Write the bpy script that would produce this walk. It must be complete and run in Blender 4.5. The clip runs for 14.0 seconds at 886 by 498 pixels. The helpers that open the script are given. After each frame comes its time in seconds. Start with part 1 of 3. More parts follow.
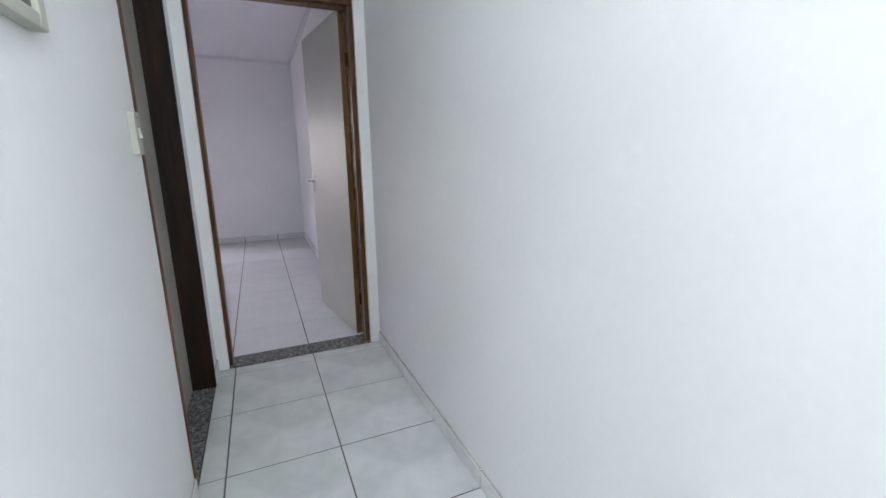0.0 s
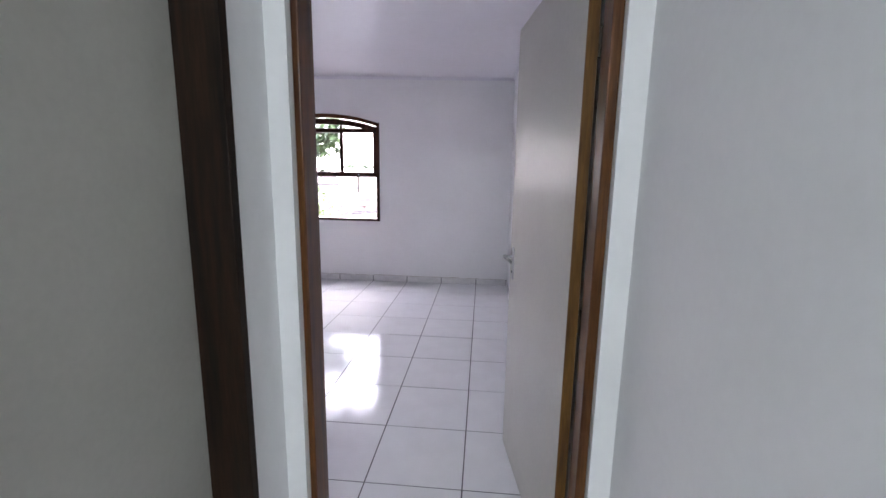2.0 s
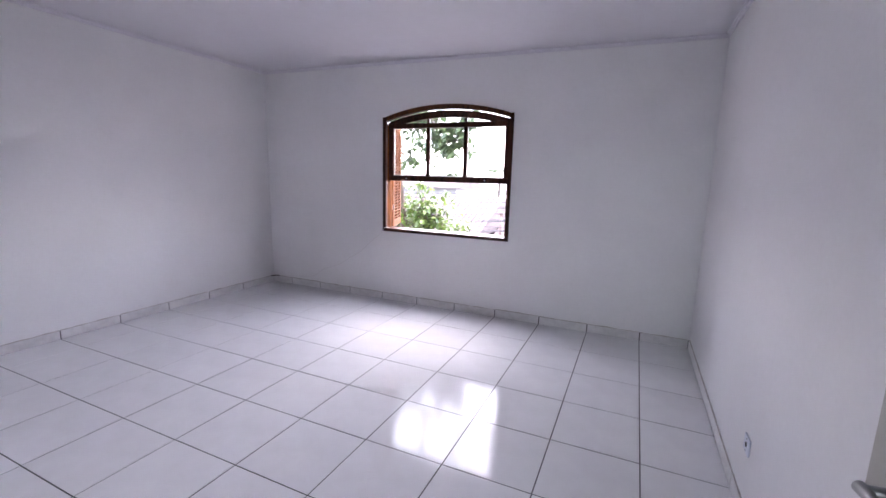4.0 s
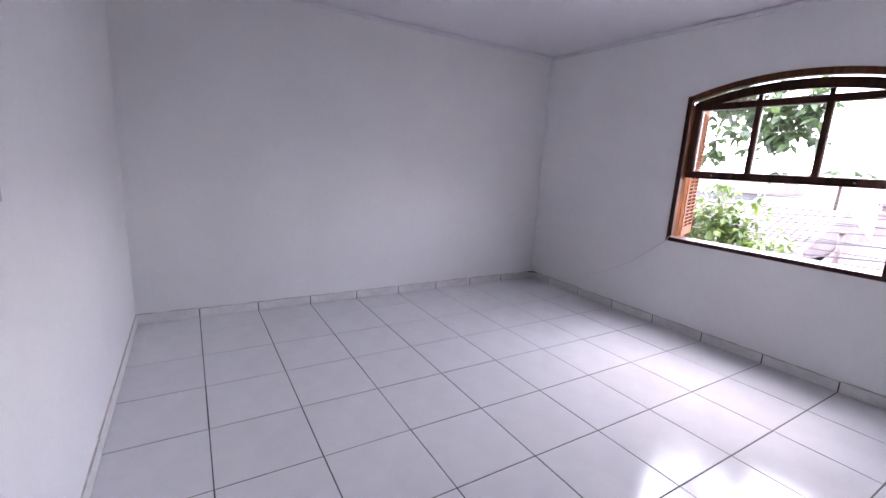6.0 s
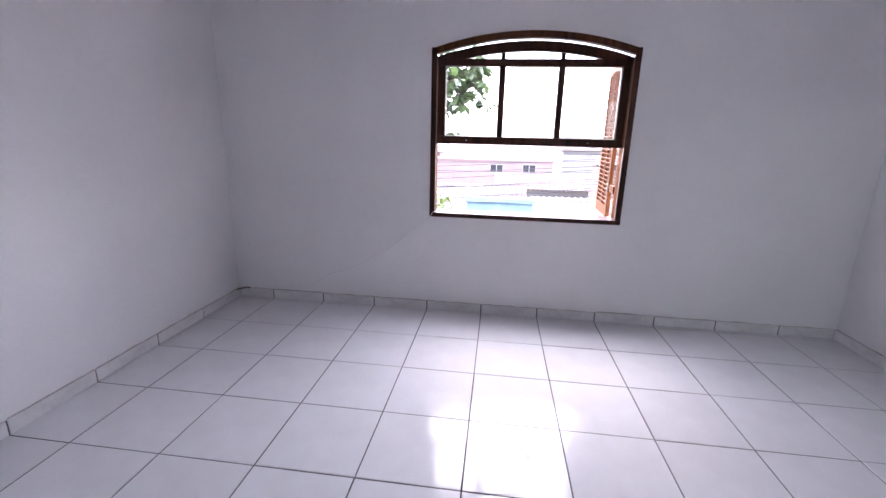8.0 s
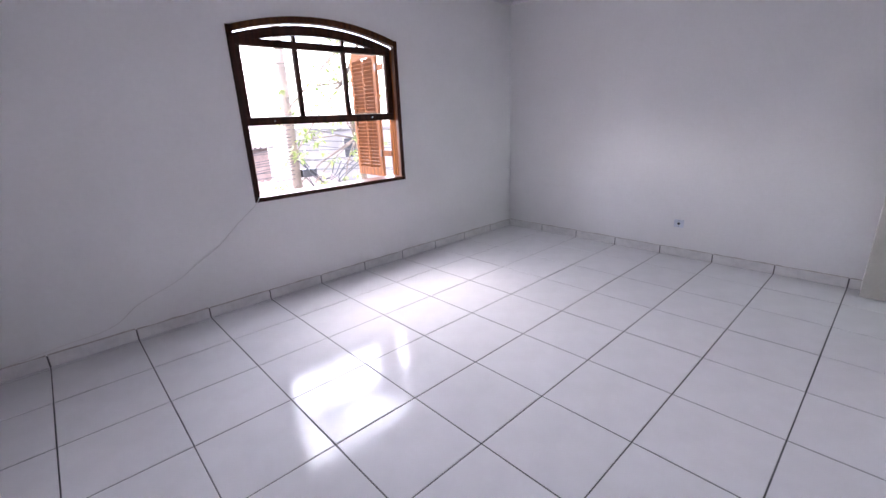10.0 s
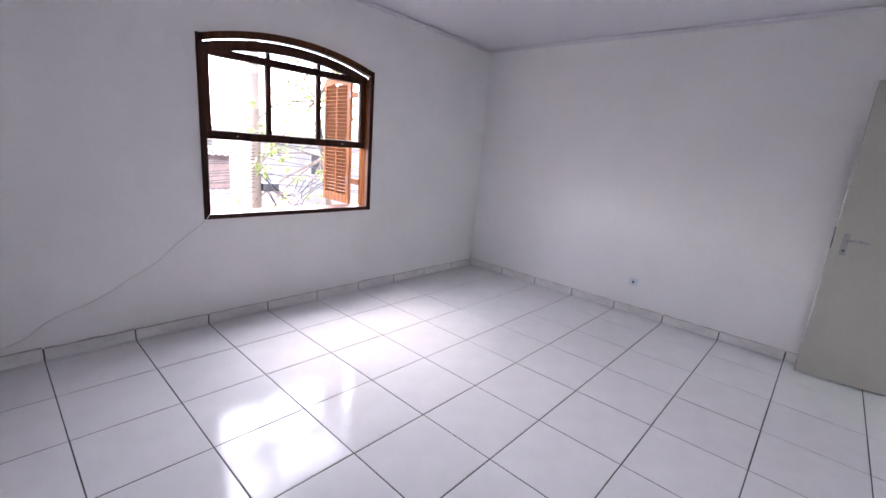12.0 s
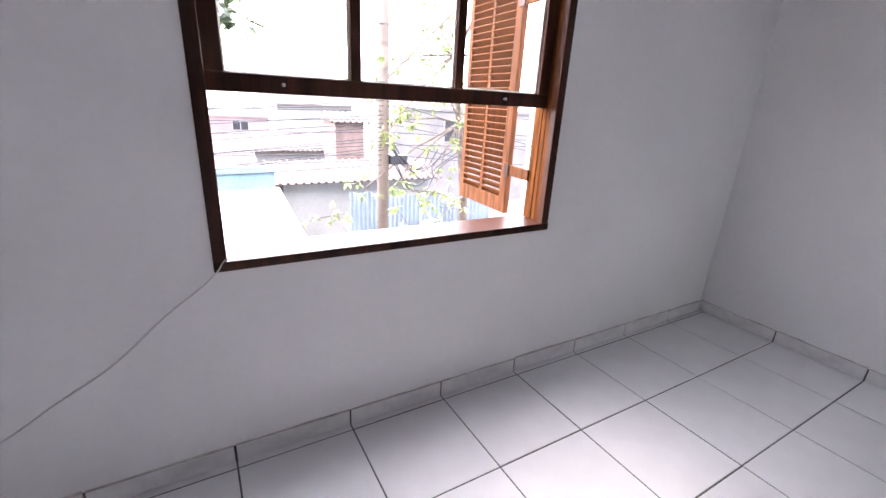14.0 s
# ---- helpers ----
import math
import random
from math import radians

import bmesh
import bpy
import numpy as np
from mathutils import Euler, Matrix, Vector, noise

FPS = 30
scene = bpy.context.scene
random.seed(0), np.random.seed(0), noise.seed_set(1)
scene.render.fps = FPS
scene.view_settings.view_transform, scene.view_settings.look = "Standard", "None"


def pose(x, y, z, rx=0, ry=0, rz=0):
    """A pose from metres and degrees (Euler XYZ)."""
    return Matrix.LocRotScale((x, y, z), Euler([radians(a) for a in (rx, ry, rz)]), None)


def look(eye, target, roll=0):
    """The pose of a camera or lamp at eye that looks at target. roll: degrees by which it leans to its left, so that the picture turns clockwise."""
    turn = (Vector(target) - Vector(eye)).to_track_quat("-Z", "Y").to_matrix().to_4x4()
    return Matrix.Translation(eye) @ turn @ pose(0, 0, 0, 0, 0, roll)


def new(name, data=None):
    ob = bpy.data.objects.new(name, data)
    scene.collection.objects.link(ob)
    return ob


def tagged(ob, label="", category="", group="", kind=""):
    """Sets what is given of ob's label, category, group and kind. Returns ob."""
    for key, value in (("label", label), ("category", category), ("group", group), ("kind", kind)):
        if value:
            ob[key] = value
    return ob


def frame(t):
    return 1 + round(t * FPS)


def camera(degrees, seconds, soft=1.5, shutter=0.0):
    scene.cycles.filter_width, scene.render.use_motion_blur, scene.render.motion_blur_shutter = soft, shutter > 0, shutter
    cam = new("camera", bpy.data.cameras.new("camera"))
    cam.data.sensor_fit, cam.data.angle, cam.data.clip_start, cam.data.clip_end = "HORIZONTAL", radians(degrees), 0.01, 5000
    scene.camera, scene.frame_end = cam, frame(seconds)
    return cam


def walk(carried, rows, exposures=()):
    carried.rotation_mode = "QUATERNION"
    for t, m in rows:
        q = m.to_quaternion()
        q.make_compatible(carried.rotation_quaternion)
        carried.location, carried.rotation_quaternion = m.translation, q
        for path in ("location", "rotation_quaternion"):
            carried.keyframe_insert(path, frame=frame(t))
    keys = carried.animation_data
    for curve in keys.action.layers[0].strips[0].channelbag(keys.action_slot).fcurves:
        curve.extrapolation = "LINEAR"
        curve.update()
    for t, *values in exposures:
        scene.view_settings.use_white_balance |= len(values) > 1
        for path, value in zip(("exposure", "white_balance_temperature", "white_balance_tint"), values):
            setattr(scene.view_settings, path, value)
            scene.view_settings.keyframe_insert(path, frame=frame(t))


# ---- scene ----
cam = camera(92.6, 14.0)
PATH = [
    (0, (4.390, -6.897, 1.209), (5.164, -5.102, 0.784), -0.9),
    (0.5, (4.567, -6.651, 1.361), (4.875, -4.724, 0.920), 4.5),
    (1, (4.632, -6.271, 1.407), (4.811, -4.313, 1.042), 3.5),
    (1.5, (4.636, -5.857, 1.422), (4.682, -3.891, 1.061), 1.2),
    (2, (4.652, -5.408, 1.431), (4.474, -3.447, 1.082), 0.9),
    (2.2, (4.635, -5.231, 1.445), (4.5, -3.256, 1.163), 2.6),
    (4.3, (4.392, -3.968, 1.446), (3.28, -2.351, 1.056), 2.0),
    (4.5, (4.345, -3.916, 1.435), (3.012, -2.479, 1.037), 2.7),
    (5, (4.292, -3.85, 1.421), (2.644, -2.785, 1.037), 2.7),
    (5.5, (4.253, -3.813, 1.424), (2.536, -2.85, 1.074), 4.6),
    (6, (4.077, -3.698, 1.4), (2.402, -2.682, 0.996), 3.1),
    (6.5, (3.788, -3.484, 1.389), (2.339, -2.183, 0.933), 2.5),
    (7, (3.331, -3.308, 1.379), (2.208, -1.712, 0.942), 2.7),
    (7.5, (2.813, -3.309, 1.396), (2.071, -1.503, 0.964), -0.2),
    (7.7, (2.642, -3.29, 1.424), (2.107, -1.425, 0.937), 0.1),
    (9.8, (0.807, -3.324, 1.371), (1.967, -1.779, 0.855), -1.4),
    (10, (0.715, -3.338, 1.378), (2.002, -1.927, 0.784), -2.5),
    (10.5, (0.679, -3.416, 1.418), (2.305, -2.381, 0.886), 0.7),
    (11, (0.711, -3.479, 1.421), (2.521, -2.79, 0.922), 0.8),
    (11.5, (0.729, -3.417, 1.427), (2.492, -2.619, 0.923), 2.4),
    (12, (0.786, -3.25, 1.44), (2.233, -1.948, 0.977), 4.6),
    (12.5, (0.951, -2.889, 1.396), (2.095, -1.325, 0.9), 3.7),
    (13, (1.22, -2.48, 1.38), (2.385, -0.959, 0.806), 0.9),
    (13.5, (1.531, -1.961, 1.414), (2.483, -0.277, 0.907), 3.6),
    (14, (1.84, -1.463, 1.378), (2.805, 0.162, 0.723), 3.1),
]
EXPOSURES = [(0, 4.78, 6600, 23), (1.0, 4.95, 6600, 23), (2.2, 5.0, 6560, 24), (4.3, 4.78, 6450, 25), (7.7, 4.72, 6450, 25), (10, 4.8, 6580, 23), (12, 4.87, 6720, 22), (14, 4.75, 6850, 20)]
walk(cam, [(t, look(eye, target, roll)) for t, eye, target, roll in PATH], EXPOSURES)

# ---- world and large lights ----
world = bpy.data.worlds.new("overcast")
scene.world = world
world.use_nodes = True
wn = world.node_tree
sky = wn.nodes.new("ShaderNodeTexSky")
sky.sky_type, sky.sun_disc = "NISHITA", False
sky.sun_elevation, sky.sun_rotation = radians(52), radians(-8)
sky.air_density, sky.dust_density, sky.ozone_density = 1.0, 1.7, 1.0
wn.links.new(sky.outputs[0], wn.nodes["Background"].inputs[0])
wn.nodes["Background"].inputs[1].default_value = 0.045
sun = new("sun", bpy.data.lights.new("sun", "SUN"))
sun.data.energy, sun.data.angle, sun.data.color = 2.25, radians(175), (0.87, 0.915, 1.0)
sun.matrix_world = look((-1.5, 11, 14), (0, 0, 0))
bulb = new("hall_lamp_light", bpy.data.lights.new("hall_lamp_light", "POINT"))
bulb.data.energy, bulb.data.color, bulb.data.shadow_soft_size = 1.9, (0.83, 1.0, 0.985), 0.09
bulb.matrix_world = pose(4.56, -7.8, 2.34)


# ---- materials ----
def material(name, colour, rough=0.5, metal=0.0, vary=0.08, scale=3.0, fine=60.0, bump=0.1, dist=0.002, spread=0.0, grain=None, tint=None):
    m = bpy.data.materials.new(name)
    m.use_nodes = True
    nt = m.node_tree
    n, l = nt.nodes, nt.links
    p = n["Principled BSDF"]
    p.inputs["Metallic"].default_value = metal
    tc = n.new("ShaderNodeTexCoord")
    mp = n.new("ShaderNodeMapping")
    l.new(tc.outputs["Object"], mp.inputs[0])
    if grain:
        mp.inputs["Scale"].default_value = grain
    big = n.new("ShaderNodeTexNoise")
    big.inputs["Scale"].default_value, big.inputs["Detail"].default_value = scale, 5
    small = n.new("ShaderNodeTexNoise")
    small.inputs["Scale"].default_value, small.inputs["Detail"].default_value = fine, 3
    for k in (big, small):
        l.new(mp.outputs[0], k.inputs["Vector"])
    ramp = n.new("ShaderNodeValToRGB")
    dark = tint or tuple(c * (1 - 2.2 * vary) for c in colour)
    ramp.color_ramp.elements[0].position, ramp.color_ramp.elements[1].position = 0.32, 0.66
    ramp.color_ramp.elements[0].color = (*dark, 1)
    ramp.color_ramp.elements[1].color = (*colour, 1)
    l.new(big.outputs[0], ramp.inputs[0])
    mix = n.new("ShaderNodeMix")
    mix.data_type, mix.blend_type = "RGBA", "MULTIPLY"
    mix.inputs[0].default_value = 1
    r2 = n.new("ShaderNodeMapRange")
    r2.inputs[1].default_value, r2.inputs[2].default_value = 0.3, 0.7
    r2.inputs[3].default_value, r2.inputs[4].default_value = 1 - vary, 1
    l.new(small.outputs[0], r2.inputs[0])
    l.new(ramp.outputs[0], mix.inputs[6])
    l.new(r2.outputs[0], mix.inputs[7])
    out = mix.outputs[2]
    if spread:
        info = n.new("ShaderNodeObjectInfo")
        hs = n.new("ShaderNodeHueSaturation")
        mr = n.new("ShaderNodeMapRange")
        mr.inputs[3].default_value, mr.inputs[4].default_value = 1 - spread, 1 + spread * 0.4
        l.new(info.outputs["Random"], mr.inputs[0])
        l.new(mr.outputs[0], hs.inputs["Value"])
        l.new(out, hs.inputs["Color"])
        out = hs.outputs[0]
    l.new(out, p.inputs["Base Color"])
    rr = n.new("ShaderNodeMapRange")
    rr.inputs[3].default_value, rr.inputs[4].default_value = rough * 0.8, min(1, rough * 1.25)
    l.new(big.outputs[0], rr.inputs[0])
    l.new(rr.outputs[0], p.inputs["Roughness"])
    b = n.new("ShaderNodeBump")
    b.inputs["Strength"].default_value, b.inputs["Distance"].default_value = bump, dist
    l.new(small.outputs[0], b.inputs["Height"])
    l.new(b.outputs[0], p.inputs["Normal"])
    return m


WALL = material("white_wall_paint", (0.885, 0.885, 0.89), 0.6, vary=0.02, scale=1.6, fine=38, bump=0.25, dist=0.003)
CEIL = material("ceiling_lining", (0.80, 0.79, 0.84), 0.36, vary=0.02, scale=1.2, fine=14, bump=0.15, dist=0.003)
TILE = material("glazed_white_tile", (0.81, 0.81, 0.825), 0.115, vary=0.02, scale=5, fine=9, bump=0.1, dist=0.0012, spread=0.02)
TILE.node_tree.nodes["Principled BSDF"].inputs["Specular IOR Level"].default_value = 0.25
HALL_TILE = material("marbled_tile", (0.76, 0.77, 0.77), 0.24, vary=0.06, scale=4.5, fine=16, bump=0.1, dist=0.001, spread=0.03, tint=(0.60, 0.62, 0.62))
SKIRT = material("skirting_tile", (0.85, 0.845, 0.845), 0.3, vary=0.06, scale=9, fine=40, bump=0.15, spread=0.05)
GROUT = material("grey_grout", (0.06, 0.06, 0.065), 0.9, vary=0.2, scale=2.2, fine=80, tint=(0.16, 0.16, 0.165))
MORTAR = material("skirting_mortar", (0.66, 0.61, 0.58), 0.9, vary=0.15, scale=14, fine=70, bump=0.5)
GRANITE = material("grey_granite", (0.36, 0.35, 0.34), 0.25, vary=0.5, scale=70, fine=160, tint=(0.07, 0.07, 0.075))
DARKWOOD = material("dark_varnished_wood", (0.085, 0.028, 0.014), 0.4, vary=0.3, scale=3, fine=22, bump=0.25, dist=0.001, grain=(9, 9, 0.8))
JAMBWOOD = material("varnished_door_frame", (0.165, 0.062, 0.018), 0.3, vary=0.3, scale=4, fine=24, bump=0.25, dist=0.001, grain=(9, 9, 0.7), tint=(0.062, 0.022, 0.010))
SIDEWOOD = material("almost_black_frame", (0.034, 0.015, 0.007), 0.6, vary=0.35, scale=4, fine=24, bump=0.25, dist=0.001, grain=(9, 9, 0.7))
SHUTWOOD = material("orange_varnished_wood", (0.19, 0.066, 0.022), 0.65, vary=0.3, scale=5, fine=26, bump=0.25, dist=0.001, grain=(9, 9, 0.8))
# jamb varnish with the daylight on it put into the orange colour
LIT_JAMB = material("daylit_jamb_varnish", (0.20, 0.058, 0.008), 0.7, vary=0.3, scale=5, fine=26, bump=0.25, dist=0.001, grain=(9, 9, 0.8))
HONEY = material("bare_honey_wood", (0.26, 0.12, 0.025), 0.5, vary=0.3, scale=4, fine=24, bump=0.25, dist=0.001, grain=(9, 9, 0.7), tint=(0.09, 0.035, 0.012))
LEAFPAINT = material("greige_door_paint", (0.50, 0.485, 0.44), 0.42, vary=0.05, scale=2.4, fine=55, bump=0.25, dist=0.001)
METAL = material("worn_chrome", (0.42, 0.42, 0.43), 0.33, 1.0, vary=0.08, scale=20)
STEEL = material("dull_steel", (0.16, 0.14, 0.12), 0.45, 0.9, vary=0.2, scale=25)
WHITEPL = material("white_plastic", (0.74, 0.79, 0.88), 0.35, vary=0.03, scale=12, bump=0.03)
PLASTIC = material("cream_plastic", (0.54, 0.54, 0.47), 0.35, vary=0.03, scale=12, bump=0.03)
DARKPL = material("dark_plastic", (0.03, 0.03, 0.035), 0.25, vary=0.1, bump=0.02)
CORD = material("white_cord", (0.80, 0.79, 0.78), 0.5, vary=0.05)
CONCRETE = material("aged_concrete", (0.40, 0.38, 0.36), 0.9, vary=0.15, scale=1.2, fine=20, bump=0.5, dist=0.01)
GROUND = material("pale_dirt_and_asphalt", (0.18, 0.16, 0.14), 0.95, vary=0.25, scale=0.15, fine=3, bump=0.5, dist=0.02)
PINK = material("pink_render", (0.27, 0.19, 0.18), 0.9, vary=0.08, scale=0.8, fine=12)
PALE = material("pale_render", (0.32, 0.30, 0.28), 0.9, vary=0.12, scale=0.7, fine=12)
GREYWALL = material("bare_block_wall", (0.23, 0.21, 0.20), 0.95, vary=0.15, scale=0.9, fine=12)
BRICK = material("reddish_brick_wall", (0.22, 0.15, 0.13), 0.95, vary=0.2, scale=2, fine=14)
ROOF = material("terracotta_roof", (0.125, 0.092, 0.085), 0.9, vary=0.2, scale=1.2, fine=9, bump=0.6, dist=0.02)
ZINC = material("white_corrugated_sheet", (0.32, 0.32, 0.33), 0.5, vary=0.08, scale=1.5, fine=12)
BLUESHEET = material("pale_blue_sheet", (0.20, 0.24, 0.275), 0.55, vary=0.12, scale=1.4, fine=12)
BLUE = material("blue_paint", (0.19, 0.30, 0.36), 0.6, vary=0.12, scale=1.4, fine=12)
NAVY = material("navy_fascia", (0.03, 0.06, 0.12), 0.6, vary=0.2)
CABLE = material("black_cable", (0.03, 0.03, 0.035), 0.7, vary=0.1)
BARK = material("brown_bark", (0.16, 0.115, 0.085), 0.95, vary=0.3, scale=4, fine=26, bump=0.8, dist=0.01)
POLEMAT = material("concrete_pole", (0.21, 0.16, 0.13), 0.9, vary=0.15, scale=3, fine=30)


for wood in (SIDEWOOD, JAMBWOOD, DARKWOOD, SHUTWOOD, LIT_JAMB):
    wood.node_tree.nodes["Principled BSDF"].inputs["Specular IOR Level"].default_value = 0.1 if wood in (SHUTWOOD, LIT_JAMB) else 0.22


def leaf_material(name, a, b):
    m = bpy.data.materials.new(name)
    m.use_nodes = True
    n, l = m.node_tree.nodes, m.node_tree.links
    g = n.new("ShaderNodeNewGeometry")
    r = n.new("ShaderNodeValToRGB")
    r.color_ramp.elements[0].color, r.color_ramp.elements[1].color = (*a, 1), (*b, 1)
    l.new(g.outputs["Random Per Island"], r.inputs[0])
    p = n["Principled BSDF"]
    p.inputs["Roughness"].default_value = 0.45
    l.new(r.outputs[0], p.inputs["Base Color"])
    tr = n.new("ShaderNodeBsdfTranslucent")
    l.new(r.outputs[0], tr.inputs[0])
    mx = n.new("ShaderNodeMixShader")
    mx.inputs[0].default_value = 0.35
    l.new(p.outputs[0], mx.inputs[1])
    l.new(tr.outputs[0], mx.inputs[2])
    l.new(mx.outputs[0], n["Material Output"].inputs[0])
    return m


LEAF_DARK = leaf_material("dark_green_leaves", (0.022, 0.045, 0.02), (0.075, 0.12, 0.04))
LEAF_LIGHT = leaf_material("yellow_green_leaves", (0.09, 0.13, 0.035), (0.25, 0.30, 0.09))
LEAF_MID = leaf_material("fresh_green_leaves", (0.03, 0.065, 0.012), (0.13, 0.19, 0.035))
GLASS = bpy.data.materials.new("window_glass")
GLASS.use_nodes = True
gp = GLASS.node_tree.nodes["Principled BSDF"]
gp.inputs["Transmission Weight"].default_value, gp.inputs["Roughness"].default_value, gp.inputs["IOR"].default_value = 1.0, 0.0, 1.45
gp.inputs["Base Color"].default_value = (0.97, 0.98, 0.98, 1)


# ---- building helpers ----
def box(bm, x0, y0, z0, x1, y1, z1, bevel=0.0):
    vs = [bm.verts.new((x, y, z)) for z in (z0, z1) for x, y in ((x0, y0), (x1, y0), (x1, y1), (x0, y1))]
    fs = [bm.faces.new([vs[i] for i in f]) for f in ((3, 2, 1, 0), (4, 5, 6, 7), (0, 1, 5, 4), (1, 2, 6, 5), (2, 3, 7, 6), (3, 0, 4, 7))]
    if bevel:
        es = list({e for f in fs for e in f.edges})
        bmesh.ops.bevel(bm, geom=es, offset=bevel, segments=2, affect="EDGES", profile=0.6)
    return vs


def boxed(*a, bevel=0.0):
    bm = bmesh.new()
    box(bm, *a, bevel=bevel)
    return bm


def rod(bm, a, b, r0, r1=None, n=10):
    a, b = Vector(a), Vector(b)
    r1 = r0 if r1 is None else r1
    q = (b - a).to_track_quat("Z", "Y")
    rings = []
    for c, r in ((a, r0), (b, r1)):
        rings.append([bm.verts.new(c + q @ Vector((r * math.cos(k * math.tau / n), r * math.sin(k * math.tau / n), 0))) for k in range(n)])
    for k in range(n):
        bm.faces.new((rings[0][k], rings[0][(k + 1) % n], rings[1][(k + 1) % n], rings[1][k]))
    bm.faces.new(rings[0][::-1])
    bm.faces.new(rings[1])


def rodded(a, b, r0, r1=None, n=10):
    bm = bmesh.new()
    rod(bm, a, b, r0, r1, n)
    return bm


def prism(bm, pts, y0, y1):
    """A solid from an outline in x and z, between two y."""
    f = [bm.verts.new((x, y0, z)) for x, z in pts]
    b = [bm.verts.new((x, y1, z)) for x, z in pts]
    k = len(pts)
    bm.faces.new(f)
    bm.faces.new(b[::-1])
    for i in range(k):
        bm.faces.new((f[(i + 1) % k], f[i], b[i], b[(i + 1) % k]))


def part(name, bm, mat, parent=None, label="", smooth=False):
    bmesh.ops.recalc_face_normals(bm, faces=bm.faces)
    me = bpy.data.meshes.new(name)
    bm.to_mesh(me)
    bm.free()
    me.materials.append(mat)
    if smooth:
        me.polygons.foreach_set("use_smooth", [True] * len(me.polygons))
    ob = new(name, me)
    ob.parent = parent
    return tagged(ob, label)


def thing(name, label, category, kind="", group="", at=None):
    ob = new(name)
    ob.empty_display_size = 0.1
    if at is not None:
        ob.matrix_world = at
    return tagged(ob, label, category, group, kind)


def tube(name, pts, r, mat, parent=None, label="", res=3):
    cu = bpy.data.curves.new(name, "CURVE")
    cu.dimensions, cu.bevel_depth, cu.bevel_resolution, cu.resolution_u = "3D", r, res, 6
    s = cu.splines.new("BEZIER")
    s.bezier_points.add(len(pts) - 1)
    for bp, p in zip(s.bezier_points, pts):
        bp.co, bp.handle_left_type, bp.handle_right_type = p, "AUTO", "AUTO"
    tmp = bpy.data.objects.new("tmp", cu)
    me = bpy.data.meshes.new_from_object(tmp)
    bpy.data.objects.remove(tmp)
    me.materials.clear()
    me.materials.append(mat)
    me.polygons.foreach_set("use_smooth", [True] * len(me.polygons))
    ob = new(name, me)
    ob.parent = parent
    return tagged(ob, label)


def structure(name, bm, mat, label, category):
    return tagged(part(name, bm, mat), label, category, kind="structure")


# ---- plan ----
X0, X1, Y0, Y1 = 0.135, 5.0, -4.12, 0.04       # bedroom inside faces
HX0, HX1, HY0, HY1 = 4.07, 5.05, -9.6, -4.27  # hallway inside faces
P = 0.46                                        # tile pitch
WX0, WX1, WZ0, WZS, WZA = 1.85, 3.322, 0.805, 2.045, 2.165  # window opening, spring and apex
WC = (WX0 + WX1) / 2
WR = ((WX1 - WC) ** 2 + (WZA - WZS) ** 2) / (2 * (WZA - WZS))


def arch(x, drop=0.0):
    return WZA - WR + math.sqrt(WR * WR - (x - WC) ** 2) - drop


def ceil_z(x):
    return 2.655 - 0.068 * (x - X0) / (X1 - X0)


# ---- walls ----
TOP = 2.85
bm = bmesh.new()
OUT = Y1 + 0.15
box(bm, X0 - 0.15, Y1, -0.3, WX0, OUT, TOP)
box(bm, WX1, Y1, -0.3, X1 + 0.2, OUT, TOP)
box(bm, WX0, Y1, -0.3, WX1, OUT, WZ0)
arc = [(WX0 + (WX1 - WX0) * k / 24, arch(WX0 + (WX1 - WX0) * k / 24)) for k in range(25)]
prism(bm, arc + [(WX1, TOP), (WX0, TOP)], Y1, OUT)
wall_n = structure("wall_north", bm, WALL, "white painted plaster wall with an arched window opening", "wall")
structure("wall_west", boxed(X0 - 0.15, Y0 - 0.15, -0.3, X0, Y1, TOP), WALL, "plain white painted plaster wall", "wall")
structure("wall_east", boxed(X1, Y0, -0.3, X1 + 0.2, Y1, TOP), WALL, "plain white painted wall behind the open door", "wall")
DX0, DX1, DZ = 4.13, 4.988, 2.10
bm = bmesh.new()
box(bm, X0, Y0 - 0.15, -0.3, DX0, Y0, TOP)
box(bm, DX1, Y0 - 0.15, -0.3, X1 + 0.2, Y0, TOP)
box(bm, DX0, Y0 - 0.15, DZ, DX1, Y0, TOP)
structure("wall_south", bm, WALL, "white painted wall with the bedroom doorway", "wall")
SY0, SY1, SZ = -5.295, -4.445, 2.10
bm = bmesh.new()
box(bm, HX0 - 0.14, HY0 - 0.15, -0.3, HX0, SY0, TOP)
box(bm, HX0 - 0.14, SY1, -0.3, HX0, HY1, TOP)
box(bm, HX0 - 0.14, SY0, SZ, HX0, SY1, TOP)
structure("wall_hall_west", bm, WALL, "white hallway wall with a closed side door", "wall")
structure("wall_hall_east", boxed(HX1, HY0 - 0.15, -0.3, HX1 + 0.145, HY1, TOP), WALL, "plain white hallway wall", "wall")
structure("wall_hall_south", boxed(HX0, HY0 - 0.15, -0.3, HX1, HY0, TOP), WALL, "plain white hallway end wall", "wall")

structure("wall_side_west", boxed(X0 - 0.15, HY0 - 0.15, -0.3, X0, Y0 - 0.15, TOP), WALL, "plain white outer wall of the side room", "wall")
structure("wall_side_south", boxed(X0, HY0 - 0.15, -0.3, HX0 - 0.14, HY0, TOP), WALL, "plain white end wall of the side room", "wall")

